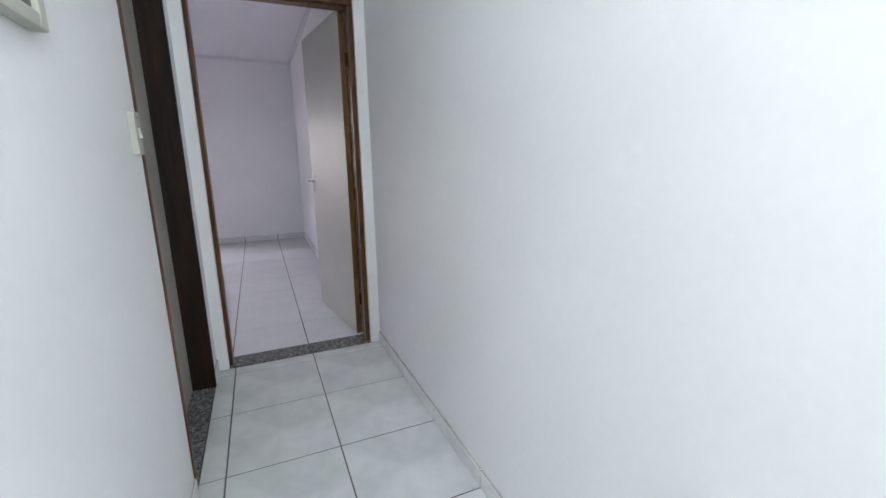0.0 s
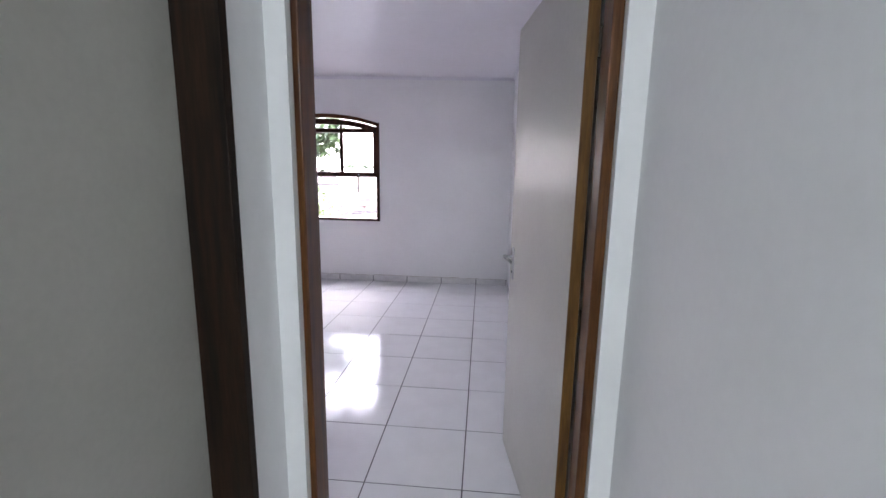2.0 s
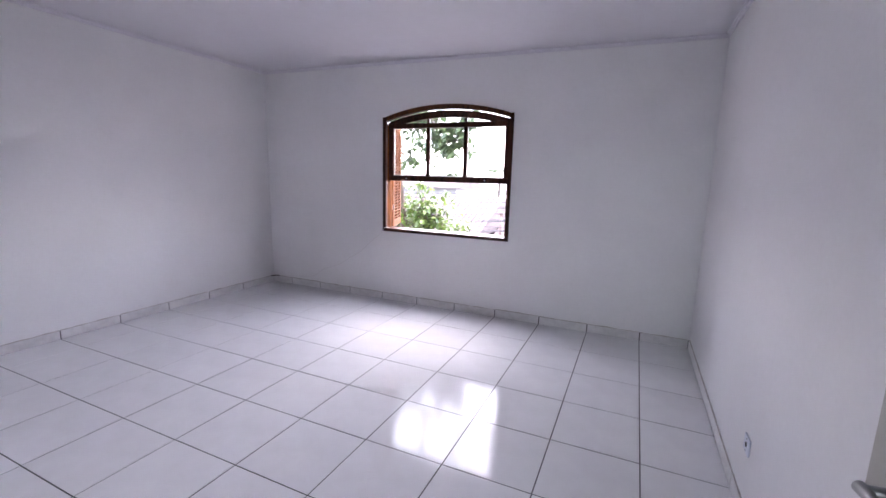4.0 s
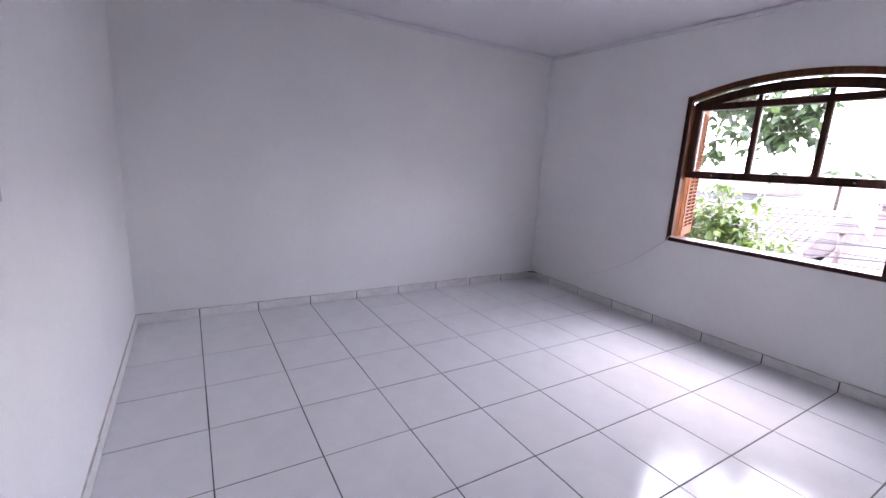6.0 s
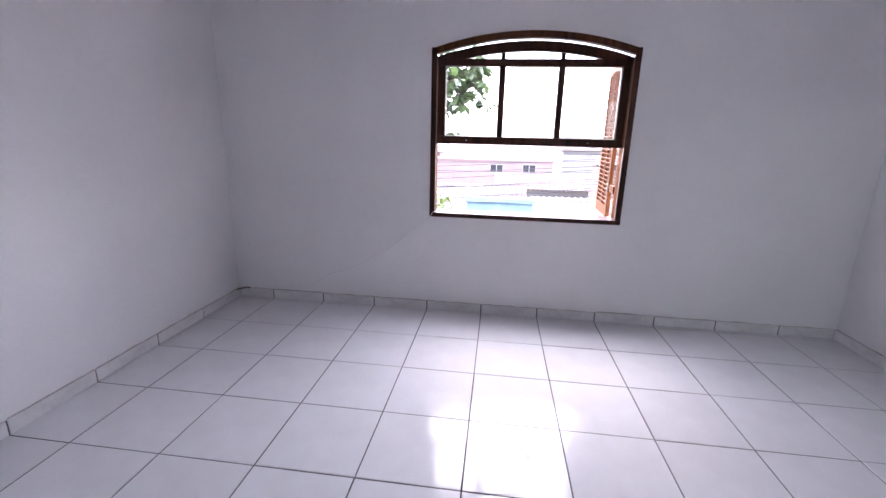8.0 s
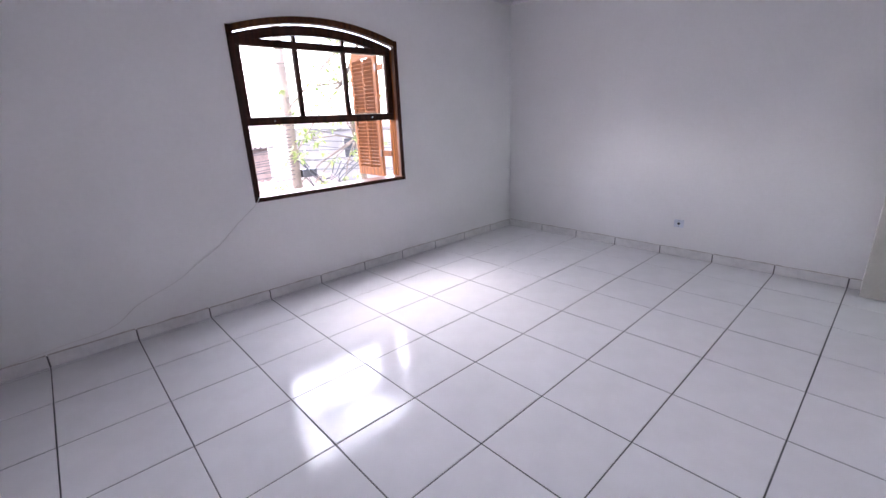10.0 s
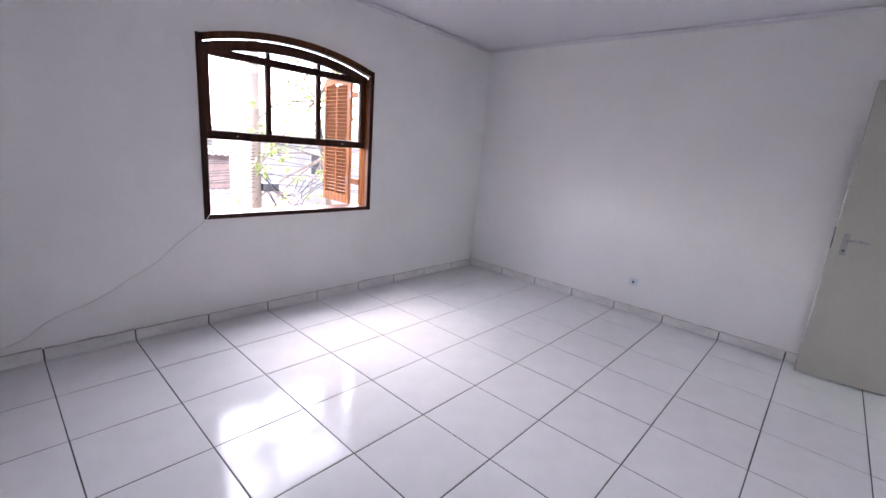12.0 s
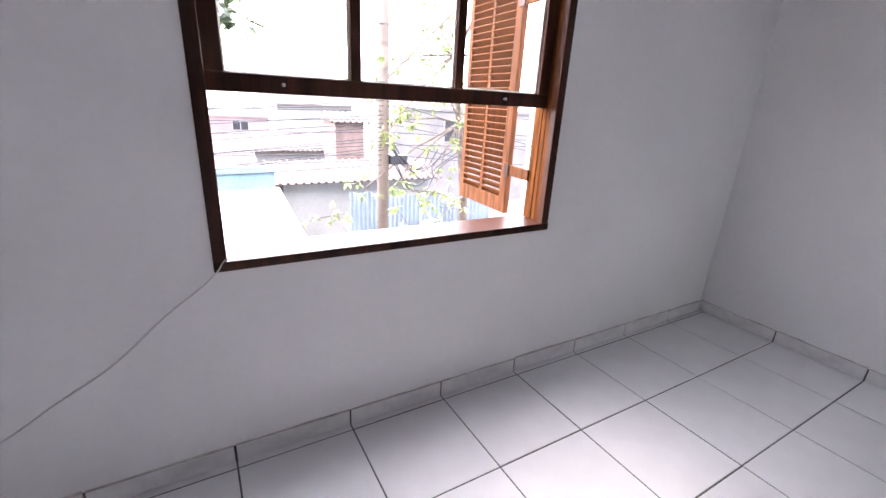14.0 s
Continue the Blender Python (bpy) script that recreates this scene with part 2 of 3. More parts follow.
# ---- ceilings ----
bm = bmesh.new()
vs = [bm.verts.new((x, y, ceil_z(x) + dz)) for dz in (0, 0.05) for x, y in ((X0, Y0), (X1, Y0), (X1, Y1), (X0, Y1))]
for f in ((3, 2, 1, 0), (4, 5, 6, 7), (0, 1, 5, 4), (1, 2, 6, 5), (2, 3, 7, 6), (3, 0, 4, 7)):
    bm.faces.new([vs[i] for i in f])
structure("ceiling", bm, CEIL, "pale lavender flat ceiling lining", "ceiling")
structure("ceiling_hall", boxed(HX0, HY0, 2.6, HX1, HY1, 2.65), WALL, "plain white hallway ceiling", "ceiling")
structure("roof_slab", boxed(X0 - 0.45, HY0 - 0.45, TOP, X1 + 0.5, OUT + 0.03, TOP + 0.1), CONCRETE, "concrete slab with eaves above the rooms", "roof")


def trim_run(name, a, b, into):
    """Ceiling trim along a wall from a to b, a stepped strip leaning into the room."""
    bm = bmesh.new()
    n = 12
    prof = ((0.0, -0.036), (0.011, -0.034), (0.013, -0.016), (0.024, -0.014), (0.026, -0.006), (0.0, -0.006))
    rings = []
    for k in range(n + 1):
        x, y = a[0] + (b[0] - a[0]) * k / n, a[1] + (b[1] - a[1]) * k / n
        w = 0.0025 * noise.noise((x * 1.3, y * 1.3, 4.0))
        rings.append([bm.verts.new((x + into[0] * d, y + into[1] * d, ceil_z(x + into[0] * d) + h + w)) for d, h in prof])
    for r, s in zip(rings, rings[1:]):
        for i in range(6):
            bm.faces.new((r[i], r[(i + 1) % 6], s[(i + 1) % 6], s[i]))
    bm.faces.new(rings[0])
    bm.faces.new(rings[-1][::-1])
    return structure(name, bm, CEIL, "thin white trim between wall and ceiling", "trim")


trim_run("trim_north", (X0, Y1), (X1, Y1), (0, -1))
trim_run("trim_south", (X0, Y0), (X1, Y0), (0, 1))
trim_run("trim_west", (X0, Y0 + 0.03), (X0, Y1 - 0.03), (1, 0))
trim_run("trim_east", (X1, Y0 + 0.03), (X1, Y1 - 0.03), (-1, 0))


# ---- window ----
def arc_band(x0, x1, top, low, y0, y1, n=28):
    bm = bmesh.new()
    xs = [x0 + (x1 - x0) * k / n for k in range(n + 1)]
    prism(bm, [(x, arch(x, top)) for x in xs] + [(x, arch(x, low)) for x in reversed(xs)], y0, y1)
    return bm


win = thing("window_1", "arched varnished wooden sash window, lower half open", "window", "structure")
FY0, FY1 = Y1 - 0.012, Y1 + 0.13
part("window_sill", boxed(WX0, FY0 - 0.004, WZ0, WX1, FY1 + 0.04, WZ0 + 0.034, bevel=0.003), DARKWOOD, win, "dark brown bottom rail of the frame")
part("frame_jamb", boxed(WX0, FY0, WZ0 + 0.034, WX0 + 0.042, Y1 + 0.022, arch(WX0 + 0.042) - 0.004, bevel=0.003), DARKWOOD, win)
part("frame_jamb", boxed(WX1 - 0.042, FY0, WZ0 + 0.034, WX1, Y1 + 0.022, arch(WX1 - 0.042) - 0.004, bevel=0.003), DARKWOOD, win)
# grooved jamb sides, coloured orange for the daylight that falls on them
for xa, s in ((WX0, 1), (WX1, -1)):
    for k in range(-1, 3):
        x, d = xa + s * (0.002 + 0.012 * (k == 1)), 0.026 + 0.010 * (k != 1)
        part("jamb_lining", boxed(min(x, x + s * d), Y1 + 0.052 + 0.028 * k, WZ0 + 0.036, max(x, x + s * d), Y1 + 0.078 + 0.028 * k, WZS - 0.06, bevel=0.002), LIT_JAMB, win, "varnished jamb with sash grooves, daylight put into its orange colour")
part("arched_head", arc_band(WX0, WX1, 0.0, 0.046, FY0, Y1 + 0.05), JAMBWOOD, win, "curved dark brown head of the frame")
SA, SB = Y1 + 0.054, Y1 + 0.092
sash = part("sash_bottom_rail", boxed(WX0 + 0.042, SA, 1.375, WX1 - 0.042, SB, 1.433, bevel=0.004), DARKWOOD, win, "dark brown bottom rail of the raised sash")
part("sash_top_rail", boxed(WX0 + 0.042, SA, 1.941, WX1 - 0.042, SB, 1.99, bevel=0.003), DARKWOOD, win)
part("sash_stile", boxed(WX0 + 0.042, SA, 1.433, WX0 + 0.098, SB, 1.941, bevel=0.003), DARKWOOD, win)
part("sash_stile", boxed(WX1 - 0.098, SA, 1.433, WX1 - 0.042, SB, 1.941, bevel=0.003), DARKWOOD, win)
part("arched_sash_rail", arc_band(WX0 + 0.03, WX1 - 0.03, 0.052, 0.122, SA + 0.004, SB + 0.004), DARKWOOD, win, "curved brown rail above the panes")
part("arched_outer_rail", arc_band(WX0 + 0.02, WX1 - 0.02, 0.0, 0.022, Y1 + 0.06, Y1 + 0.12), SHUTWOOD, win)
mull = (2.352, 2.783)
for x in mull:
    part("mullion", boxed(x, SA + 0.004, 1.433, x + 0.038, SB - 0.004, 1.941, bevel=0.003), DARKWOOD, win)
    part("top_mullion", boxed(x + 0.004, SA + 0.006, 1.99, x + 0.034, SB - 0.006, 2.03, bevel=0.002), DARKWOOD, win)
edges = (WX0 + 0.098, mull[0], mull[0] + 0.038, mull[1], mull[1] + 0.038, WX1 - 0.098)
for k in range(3):
    g = part("pane", boxed(edges[2 * k] - 0.004, SA + 0.016, 1.429, edges[2 * k + 1] + 0.004, SA + 0.020, 1.945), GLASS, win, "clear glass pane")
    g.visible_shadow = False
    bead = bmesh.new()
    a, b = edges[2 * k], edges[2 * k + 1]
    for q in ((a, 1.433, a + 0.007, 1.941), (b - 0.007, 1.433, b, 1.941), (a, 1.433, b, 1.440), (a, 1.934, b, 1.941)):
        box(bead, q[0], SA + 0.022, q[1], q[2], SA + 0.03, q[3])
    part("glazing_bead", bead, PLASTIC, win, "pale putty line round the pane")
for x in (2.12, 3.03):
    kb = rodded((x, SA, 1.404), (x, SA - 0.014, 1.404), 0.004, 0.006, 12)
    rod(kb, (x, SA - 0.014, 1.404), (x, SA - 0.018, 1.404), 0.006, 0.003, 12)
    part("sash_knob", kb, METAL, win, "small chrome sash catch", True)


def shutter(x, side):
    """A louvred shutter standing open, square to the outside wall; side is +1 at the east jamb."""
    s = thing("window_shutter", "orange varnished louvred wooden shutter swung open outside", "shutter", group="window shutters", at=pose(x, 0.335, 0.815, 0, 0, -3 if side > 0 else 20))
    w, h, t = 0.50, 1.23, 0.032
    part("stile", boxed(-t / 2, 0, 0, t / 2, 0.055, h, bevel=0.003), SHUTWOOD, s)
    part("stile", boxed(-t / 2, w - 0.04, 0, t / 2, w, h - 0.03, bevel=0.003), SHUTWOOD, s)
    part("middle_stile", boxed(-t / 2 + 0.004, w / 2 - 0.005, 0.08, t / 2 - 0.004, w / 2 + 0.02, h - 0.10, bevel=0.002), SHUTWOOD, s)
    part("bottom_rail", boxed(-t / 2, 0.055, 0, t / 2, w - 0.04, 0.085, bevel=0.003), SHUTWOOD, s)
    top = bmesh.new()
    ys = [0.055 + (w - 0.095) * k / 12 for k in range(13)]
    low = [h - 0.10 + 0.03 * math.sin(math.pi * min(1, k / 12)) for k in range(13)]
    f = [(y, z) for y, z in zip(ys, low)] + [(w - 0.04, h), (0.055, h)]
    va = [top.verts.new((-t / 2, y, z)) for y, z in f]
    vb = [top.verts.new((t / 2, y, z)) for y, z in f]
    top.faces.new(va)
    top.faces.new(vb[::-1])
    for i in range(len(f)):
        top.faces.new((va[(i + 1) % len(f)], va[i], vb[i], vb[(i + 1) % len(f)]))
    part("top_rail", top, SHUTWOOD, s)
    slat = None
    for col in ((0.055, w / 2 - 0.005), (w / 2 + 0.02, w - 0.04)):
        bm = bmesh.new()
        box(bm, -0.024, col[0] - 0.003, -0.003, 0.024, col[1] + 0.003, 0.003)
        slat = part("slat", bm, SHUTWOOD, s)
        slat.matrix_local = pose(0, 0, 0.10, 0, 46 * side, 0)
        for k in range(1, 30):
            o = slat.copy()
            scene.collection.objects.link(o)
            o.matrix_local = pose(0, 0, 0.10 + k * 0.0355, 0, 46 * side, 0)
    for z in (0.21, 1.02):
        part("bracket_arm", boxed(-0.012, -0.17, z, 0.012, 0.0, z + 0.055, bevel=0.003), SHUTWOOD, s, "wooden arm holding the shutter off the wall")
        part("hinge", boxed(-0.02 if side > 0 else 0.012, -0.012, z - 0.008, -0.012 if side > 0 else 0.02, 0.03, z + 0.062, bevel=0.002), DARKWOOD, s, "small dark hinge")
    return s


shutter(3.295, 1)
shutter(1.79, -1)


# ---- doors ----
door = thing("door_1", "open greige painted flush door in a varnished frame", "door", "structure")
FA, FB = Y0 - 0.122, Y0 + 0.008
part("door_jamb", boxed(DX0, FB - 0.042, 0.0, DX0 + 0.009, FB, DZ - 0.032, bevel=0.002), JAMBWOOD, door, "worn varnished brown rebate of the jamb")
part("door_stop", boxed(DX0, FA, 0.0, DX0 + 0.021, FB - 0.042, DZ - 0.032, bevel=0.004), JAMBWOOD, door, "worn varnished brown jamb")
part("door_jamb", boxed(DX1 - 0.018, FB - 0.042, 0.0, DX1, FB, DZ - 0.032, bevel=0.002), JAMBWOOD, door, "worn varnished brown rebate with hinges")
part("door_stop", boxed(DX1 - 0.029, FA, 0.0, DX1, FB - 0.042, DZ - 0.032, bevel=0.004), JAMBWOOD, door, "worn varnished brown jamb")
part("lintel", boxed(DX0, FA - 0.003, DZ - 0.032, DX1, FB, DZ, bevel=0.003), JAMBWOOD, door, "varnished brown head of the frame")
part("lintel_stop", boxed(DX0 + 0.021, FA + 0.03, DZ - 0.042, DX1 - 0.029, FB - 0.045, DZ - 0.032, bevel=0.003), JAMBWOOD, door)
for z in (0.26, 0.98, 1.80):
    h = boxed(DX1 - 0.0205, FB - 0.040, z - 0.04, DX1 - 0.018, FB - 0.004, z + 0.04)
    rod(h, (DX1 - 0.022, FB + 0.002, z - 0.04), (DX1 - 0.022, FB + 0.002, z + 0.04), 0.005)
    part("hinge", h, STEEL, door, "worn steel hinge")
ANG = math.degrees(math.atan2(0.125, 0.81))
leaf = part("door_leaf", boxed(-0.0175, 0.0, 0.012, 0.0175, 0.82, 2.085, bevel=0.002), LEAFPAINT, door, "greige painted flush leaf, wide open")
leaf.matrix_world = pose(4.944, -4.106, 0, 0, 0, ANG)


def lever(parent, y, z, x, out, along, reach=0.115):
    """A lever handle on a long plate, on a face at x that looks along out; the lever runs to along."""
    part("handle_plate", boxed(min(x, x + out * 0.005), y - 0.017, z - 0.11, max(x, x + out * 0.005), y + 0.017, z + 0.045, bevel=0.0015), METAL, parent, "narrow chrome lock plate")
    bm = rodded((x, y, z), (x + out * 0.042, y, z), 0.009, 0.008, 14)
    rod(bm, (x + out * 0.042, y - along * 0.008, z), (x + out * 0.044, y + along * 0.06, z + 0.003), 0.009, 0.008, 14)
    rod(bm, (x + out * 0.044, y + along * 0.06, z + 0.003), (x + out * 0.038, y + along * reach, z - 0.004), 0.008, 0.006, 14)
    part("lever", bm, METAL, parent, "chrome lever handle", True)
    k = rodded((x + out * 0.004, y, z - 0.075), (x + out * 0.009, y, z - 0.075), 0.007, 0.006, 12)
    part("keyhole", k, DARKPL, parent)


part("hinge_edge", boxed(-0.0172, -0.004, 0.014, 0.0172, -0.0005, 2.083), HONEY, leaf, "bare honey coloured wooden edge of the leaf")
lever(leaf, 0.755, 1.04, -0.0175, -1, -1)
lever(leaf, 0.755, 1.04, 0.0175, 1, -1)
part("latch", boxed(-0.011, 0.8195, 0.97, 0.011, 0.8235, 1.12), STEEL, leaf)

side = thing("door_2", "closed greige flush door in a dark brown frame", "door", "structure")
JX = HX0 - 0.145
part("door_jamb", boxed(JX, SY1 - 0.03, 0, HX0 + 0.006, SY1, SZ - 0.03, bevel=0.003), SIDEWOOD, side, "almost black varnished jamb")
part("door_jamb", boxed(JX, SY0, 0, HX0 + 0.006, SY0 + 0.02, SZ - 0.03, bevel=0.003), JAMBWOOD, side, "brown varnished jamb edge")
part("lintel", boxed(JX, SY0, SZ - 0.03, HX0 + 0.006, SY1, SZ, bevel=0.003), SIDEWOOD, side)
leaf2 = part("door_leaf", boxed(JX + 0.004, SY0 + 0.021, 0.008, JX + 0.039, SY1 - 0.031, SZ - 0.031, bevel=0.002), LEAFPAINT, side, "greige painted flush leaf, shut")
lever(leaf2, -5.252, 1.10, JX + 0.039, 1, 1, 0.09)

# ---- small fixtures ----


def wall_plate(name, label, category, m, w, h, style):
    """A wall plate in its own plane: x along the wall, z up, and y out of the wall."""
    t = thing(name, label, category, group="wall plates", at=m)
    d = 0.018 if style == "switch" else 0.008
    part("plate", boxed(-w / 2, 0, -h / 2, w / 2, d, h / 2, bevel=0.004), WHITEPL if style == "outlet" else PLASTIC, t)
    if style == "switch":
        k = boxed(-0.0065, 0.0, -0.015, 0.0065, 0.009, 0.015, bevel=0.002)
        rk = part("rocker", k, PLASTIC, t, "small toggle")
        rk.matrix_local = pose(0, d - 0.003, 0, 12, 0, 0)
        part("rocker_slot", boxed(-0.006, d - 0.001, 0.0135, 0.006, d + 0.0008, 0.0195), DARKPL, t, "dark slot above the toggle")
    elif style == "slot":
        rk = part("rocker", boxed(-0.016, 0.0, -0.022, 0.016, 0.004, 0.022, bevel=0.0015), PLASTIC, t, "flat toggle frame")
        rk.matrix_local = pose(0, d - 0.001, 0)
        part("rocker_slot", boxed(-0.005, d + 0.002, -0.018, 0.005, d + 0.0045, 0.018, bevel=0.0008), DARKPL, t, "dark upright slot of the switch")
    elif style == "outlet":
        part("socket", rodded((0, 0.006, 0), (0, 0.0095, 0), 0.012, 0.011, 20), DARKPL, t, "dark round socket")
    for z in () if style == "slot" else (-h * 0.36, h * 0.36):
        part("screw", rodded((0, d - 0.001, z), (0, d + 0.0012, z), 0.0035, 0.003, 8), STEEL, t)
    return t


wall_plate("light_switch", "cream plastic toggle light switch on the hallway wall", "switch", pose(HX0, -5.367, 1.29, 0, 0, -90), 0.062, 0.122, "switch")
wall_plate("wall_switch", "cream plastic switch plate on white wall", "switch", pose(2.60, Y0, 1.288, 0, 0, 0), 0.08, 0.098, "slot")
wall_plate("light_switch", "cream plastic light switch beside the open door", "switch", pose(3.955, Y0, 1.278, 0, 0, 0), 0.065, 0.115, "switch")
wall_plate("power_outlet", "small low wall outlet beside the doorway", "outlet", pose(3.905, Y0, 0.312, 0, 0, 0), 0.07, 0.07, "outlet")
wall_plate("power_outlet", "low wall outlet with a dark round socket", "outlet", pose(X1, -1.984, 0.32, 0, 0, 90), 0.085, 0.075, "outlet")

panel = thing("breaker_panel", "cream framed breaker panel with dark smoked cover", "panel", at=pose(HX0, -6.095, 1.612, 0, 0, -90))
fr = bmesh.new()
for q in ((-0.17, -0.19, -0.14, 0.19), (0.14, -0.19, 0.17, 0.19), (-0.14, -0.19, 0.14, -0.165), (-0.14, 0.165, 0.14, 0.19)):
    box(fr, q[0], 0, q[1], q[2], 0.026, q[3], bevel=0.004)
part("frame", fr, PLASTIC, panel)
part("cover", boxed(-0.141, 0.0, -0.166, 0.141, 0.018, 0.166, bevel=0.003), DARKPL, panel, "dark smoked cover")

lamp = thing("ceiling_lamp", "plain round white lamp under the hallway ceiling", "lamp", at=pose(4.56, -7.8, 2.6))
part("base", rodded((0, 0, -0.035), (0, 0, 0), 0.055, 0.06, 24), WHITEPL, lamp)
part("socket", rodded((0, 0, -0.085), (0, 0, -0.035), 0.022, 0.026, 16), WHITEPL, lamp)
glow = bpy.data.materials.new("lit_bulb_glass")
glow.use_nodes = True
glow.node_tree.nodes["Principled BSDF"].inputs["Emission Color"].default_value = (0.83, 1.0, 0.985, 1)
glow.node_tree.nodes["Principled BSDF"].inputs["Emission Strength"].default_value = 3.0
gb = rodded((0, 0, -0.11), (0, 0, -0.085), 0.034, 0.02, 18)
rod(gb, (0, 0, -0.15), (0, 0, -0.11), 0.018, 0.034, 18)
part("bulb", gb, glow, lamp, "lit white bulb", True)

tube("antenna_cord", [(1.93, 0.06, 0.842), (1.885, 0.02, 0.846), (1.86, 0.022, 0.81), (1.69, 0.033, 0.67), (1.535, 0.034, 0.534), (1.36, 0.034, 0.43), (1.234, 0.034, 0.352), (0.961, 0.034, 0.245), (0.82, 0.034, 0.15), (0.55, 0.034, 0.115), (0.20, 0.03, 0.082)], 0.0024, CORD, None)
tagged(bpy.data.objects["antenna_cord"], "thin white cord hanging from the window sill down the wall", "cord")
tube("cord_end", [(0.145, -0.02, 0.078), (0.18, 0.0, 0.083), (0.215, 0.02, 0.088), (0.25, 0.026, 0.084)], 0.006, STEEL, None)
tagged(bpy.data.objects["cord_end"], "short grey conduit stub above the corner skirting", "conduit")

# ---- outside ----
GZ = -3.2
bm = bmesh.new()
box(bm, -3000, -3000, GZ - 0.4, 3000, 4000, GZ)
structure("ground", bm, GROUND, "pale dusty street and yards below the window", "ground")
structure("lower_storey", boxed(X0 - 0.15, HY0 - 0.15, GZ, X1 + 0.2, OUT - 0.004, -0.3), PALE, "pale rendered lower storey under the bedroom", "wall")


def corrugated(name, x0, x1, n, depth, pitch=0.076, amp=0.012):
    """A corrugated sheet in x and y, waving along x."""
    bm = bmesh.new()
    k = int((x1 - x0) / pitch * 6)
    for dz in (0, 0.006):
        rows = [[bm.verts.new((x0 + (x1 - x0) * i / k, y, amp * math.sin(math.tau * i / 6) + dz)) for i in range(k + 1)] for y in (0, depth)]
        for i in range(k):
            bm.faces.new((rows[0][i], rows[0][i + 1], rows[1][i + 1], rows[1][i]))
    return bm


shed = thing("shed", "low shed with a white corrugated roof and navy fascia", "shed", at=pose(0, 4.5, -0.57))
r = part("roof", corrugated("roof", -3.2, 3.0, 0, 2.1, 0.11, 0.016), ZINC, shed, "white corrugated roof sheet")
r.matrix_local = pose(0, 0, 0, 8.5, 0, 0)
part("fascia", boxed(-3.2, 0.03, -0.17, 2.72, 0.07, -0.025, bevel=0.004), NAVY, shed)
part("gutter_end", boxed(2.72, 0.03, -0.10, 3.02, 0.07, -0.03, bevel=0.004), BLUE, shed)
part("ridge_cap", boxed(2.96, 0.0, -0.03, 3.1, 2.1, 0.02, bevel=0.006), POLEMAT, shed).matrix_local = pose(0, 0, 0.02, 8.5, 0, 0)
part("wall", boxed(-3.15, 0.1, GZ + 0.57, 2.95, 1.95, -0.06), PALE, shed)


def house(label, x0, y0, x1, y1, top, mat, roof=None, rise=0.8, wins=(), over=0.35):
    h = thing("house", label, "house", group="houses across the street", at=pose(x0, y0, GZ))
    w, d, t = x1 - x0, y1 - y0, top - GZ
    part("wall", boxed(0, 0, 0, w, d, t), mat, h)
    if roof:
        bm = bmesh.new()
        pts = [(-over, -over, t), (w + over, -over, t), (w + over, d + over, t), (-over, d + over, t), (-over, d / 2, t + rise), (w + over, d / 2, t + rise)]
        v = [bm.verts.new(p) for p in pts]
        for f in ((0, 1, 5, 4), (2, 3, 4, 5), (0, 4, 3), (1, 2, 5), (3, 2, 1, 0)):
            bm.faces.new([v[i] for i in f])
        rf = part("roof", bm, roof, h, "sloped tiled roof")
        rib = bmesh.new()
        k = int((w + 2 * over) / 0.22)
        for i in range(k + 1):
            x = -over + (w + 2 * over) * i / k
            rod(rib, (x, -over, t + 0.01), (x, d / 2, t + rise + 0.01), 0.045, 0.045, 6)
        tagged(part("ribbing", rib, roof, rf), kind="stuff")
        rf.location.z = 0.002
    else:
        part("parapet", boxed(-0.06, -0.06, t, w + 0.06, 0.2, t + 0.14, bevel=0.01), mat, h)
    for (wx, wz, ww, wh) in wins:
        wd = part("window", boxed(wx, -0.04, wz - GZ, wx + ww, 0.02, wz - GZ + wh, bevel=0.01), PALE, h, "pale window surround")
        for q in range(2):
            part("pane", boxed(wx + 0.06 + q * (ww / 2 - 0.03), -0.055, wz - GZ + 0.06, wx + ww / 2 - 0.03 + q * (ww / 2 - 0.03), -0.03, wz - GZ + wh - 0.06), DARKPL, wd)
    return h


house("pink rendered house with two small windows", -4.5, 32.5, 6.8, 38.0, -0.36, PINK, None, wins=((6.2, -1.3, 1.1, 0.7), (8.85, -1.25, 1.1, 0.7)))
house("house with a broad weathered terracotta roof", -8.0, 10.5, -1.0, 16.5, -0.75, PALE, ROOF, 1.3)
house("low house with a flat sloped terracotta roof", -0.3, 10.8, 3.2, 16.5, -1.35, PALE, ROOF, 1.0, over=0.25)
house("low shed roofed in weathered tiles", -16.0, 8.5, -8.9, 15.0, -1.1, PALE, ROOF, 1.2)
house("small blue painted annexe", 1.5, 9.4, 3.45, 10.3, -0.42, BLUE)
house("reddish brick tower beside the street", 6.3, 14.0, 7.35, 15.6, 0.52, BRICK, ROOF, 0.3, over=0.15)
house("grey bare block building with one window", 9.2, 15.5, 16.5, 21.0, 1.0, GREYWALL, None, wins=((2.4, -0.35, 1.1, 1.0),))
house("long pale house behind the yards", 2.6, 19.5, 9.0, 22.0, -1.1, PALE, ROOF, 0.7)
house("low yard building with a tiled roof", 4.0, 11.6, 8.8, 13.4, -1.1, PALE, ROOF, 0.5)
house("far gabled house with terracotta roof", -6.4, 41.0, -3.6, 44.0, -0.05, PINK, ROOF, 0.6)
house("far pale two storey house", -24.0, 33.0, -11.0, 40.0, 0.3, PALE, ROOF, 1.2)
house("far pale houses at the end", 8.0, 36.0, 26.0, 44.0, 0.6, PALE, ROOF, 1.2)

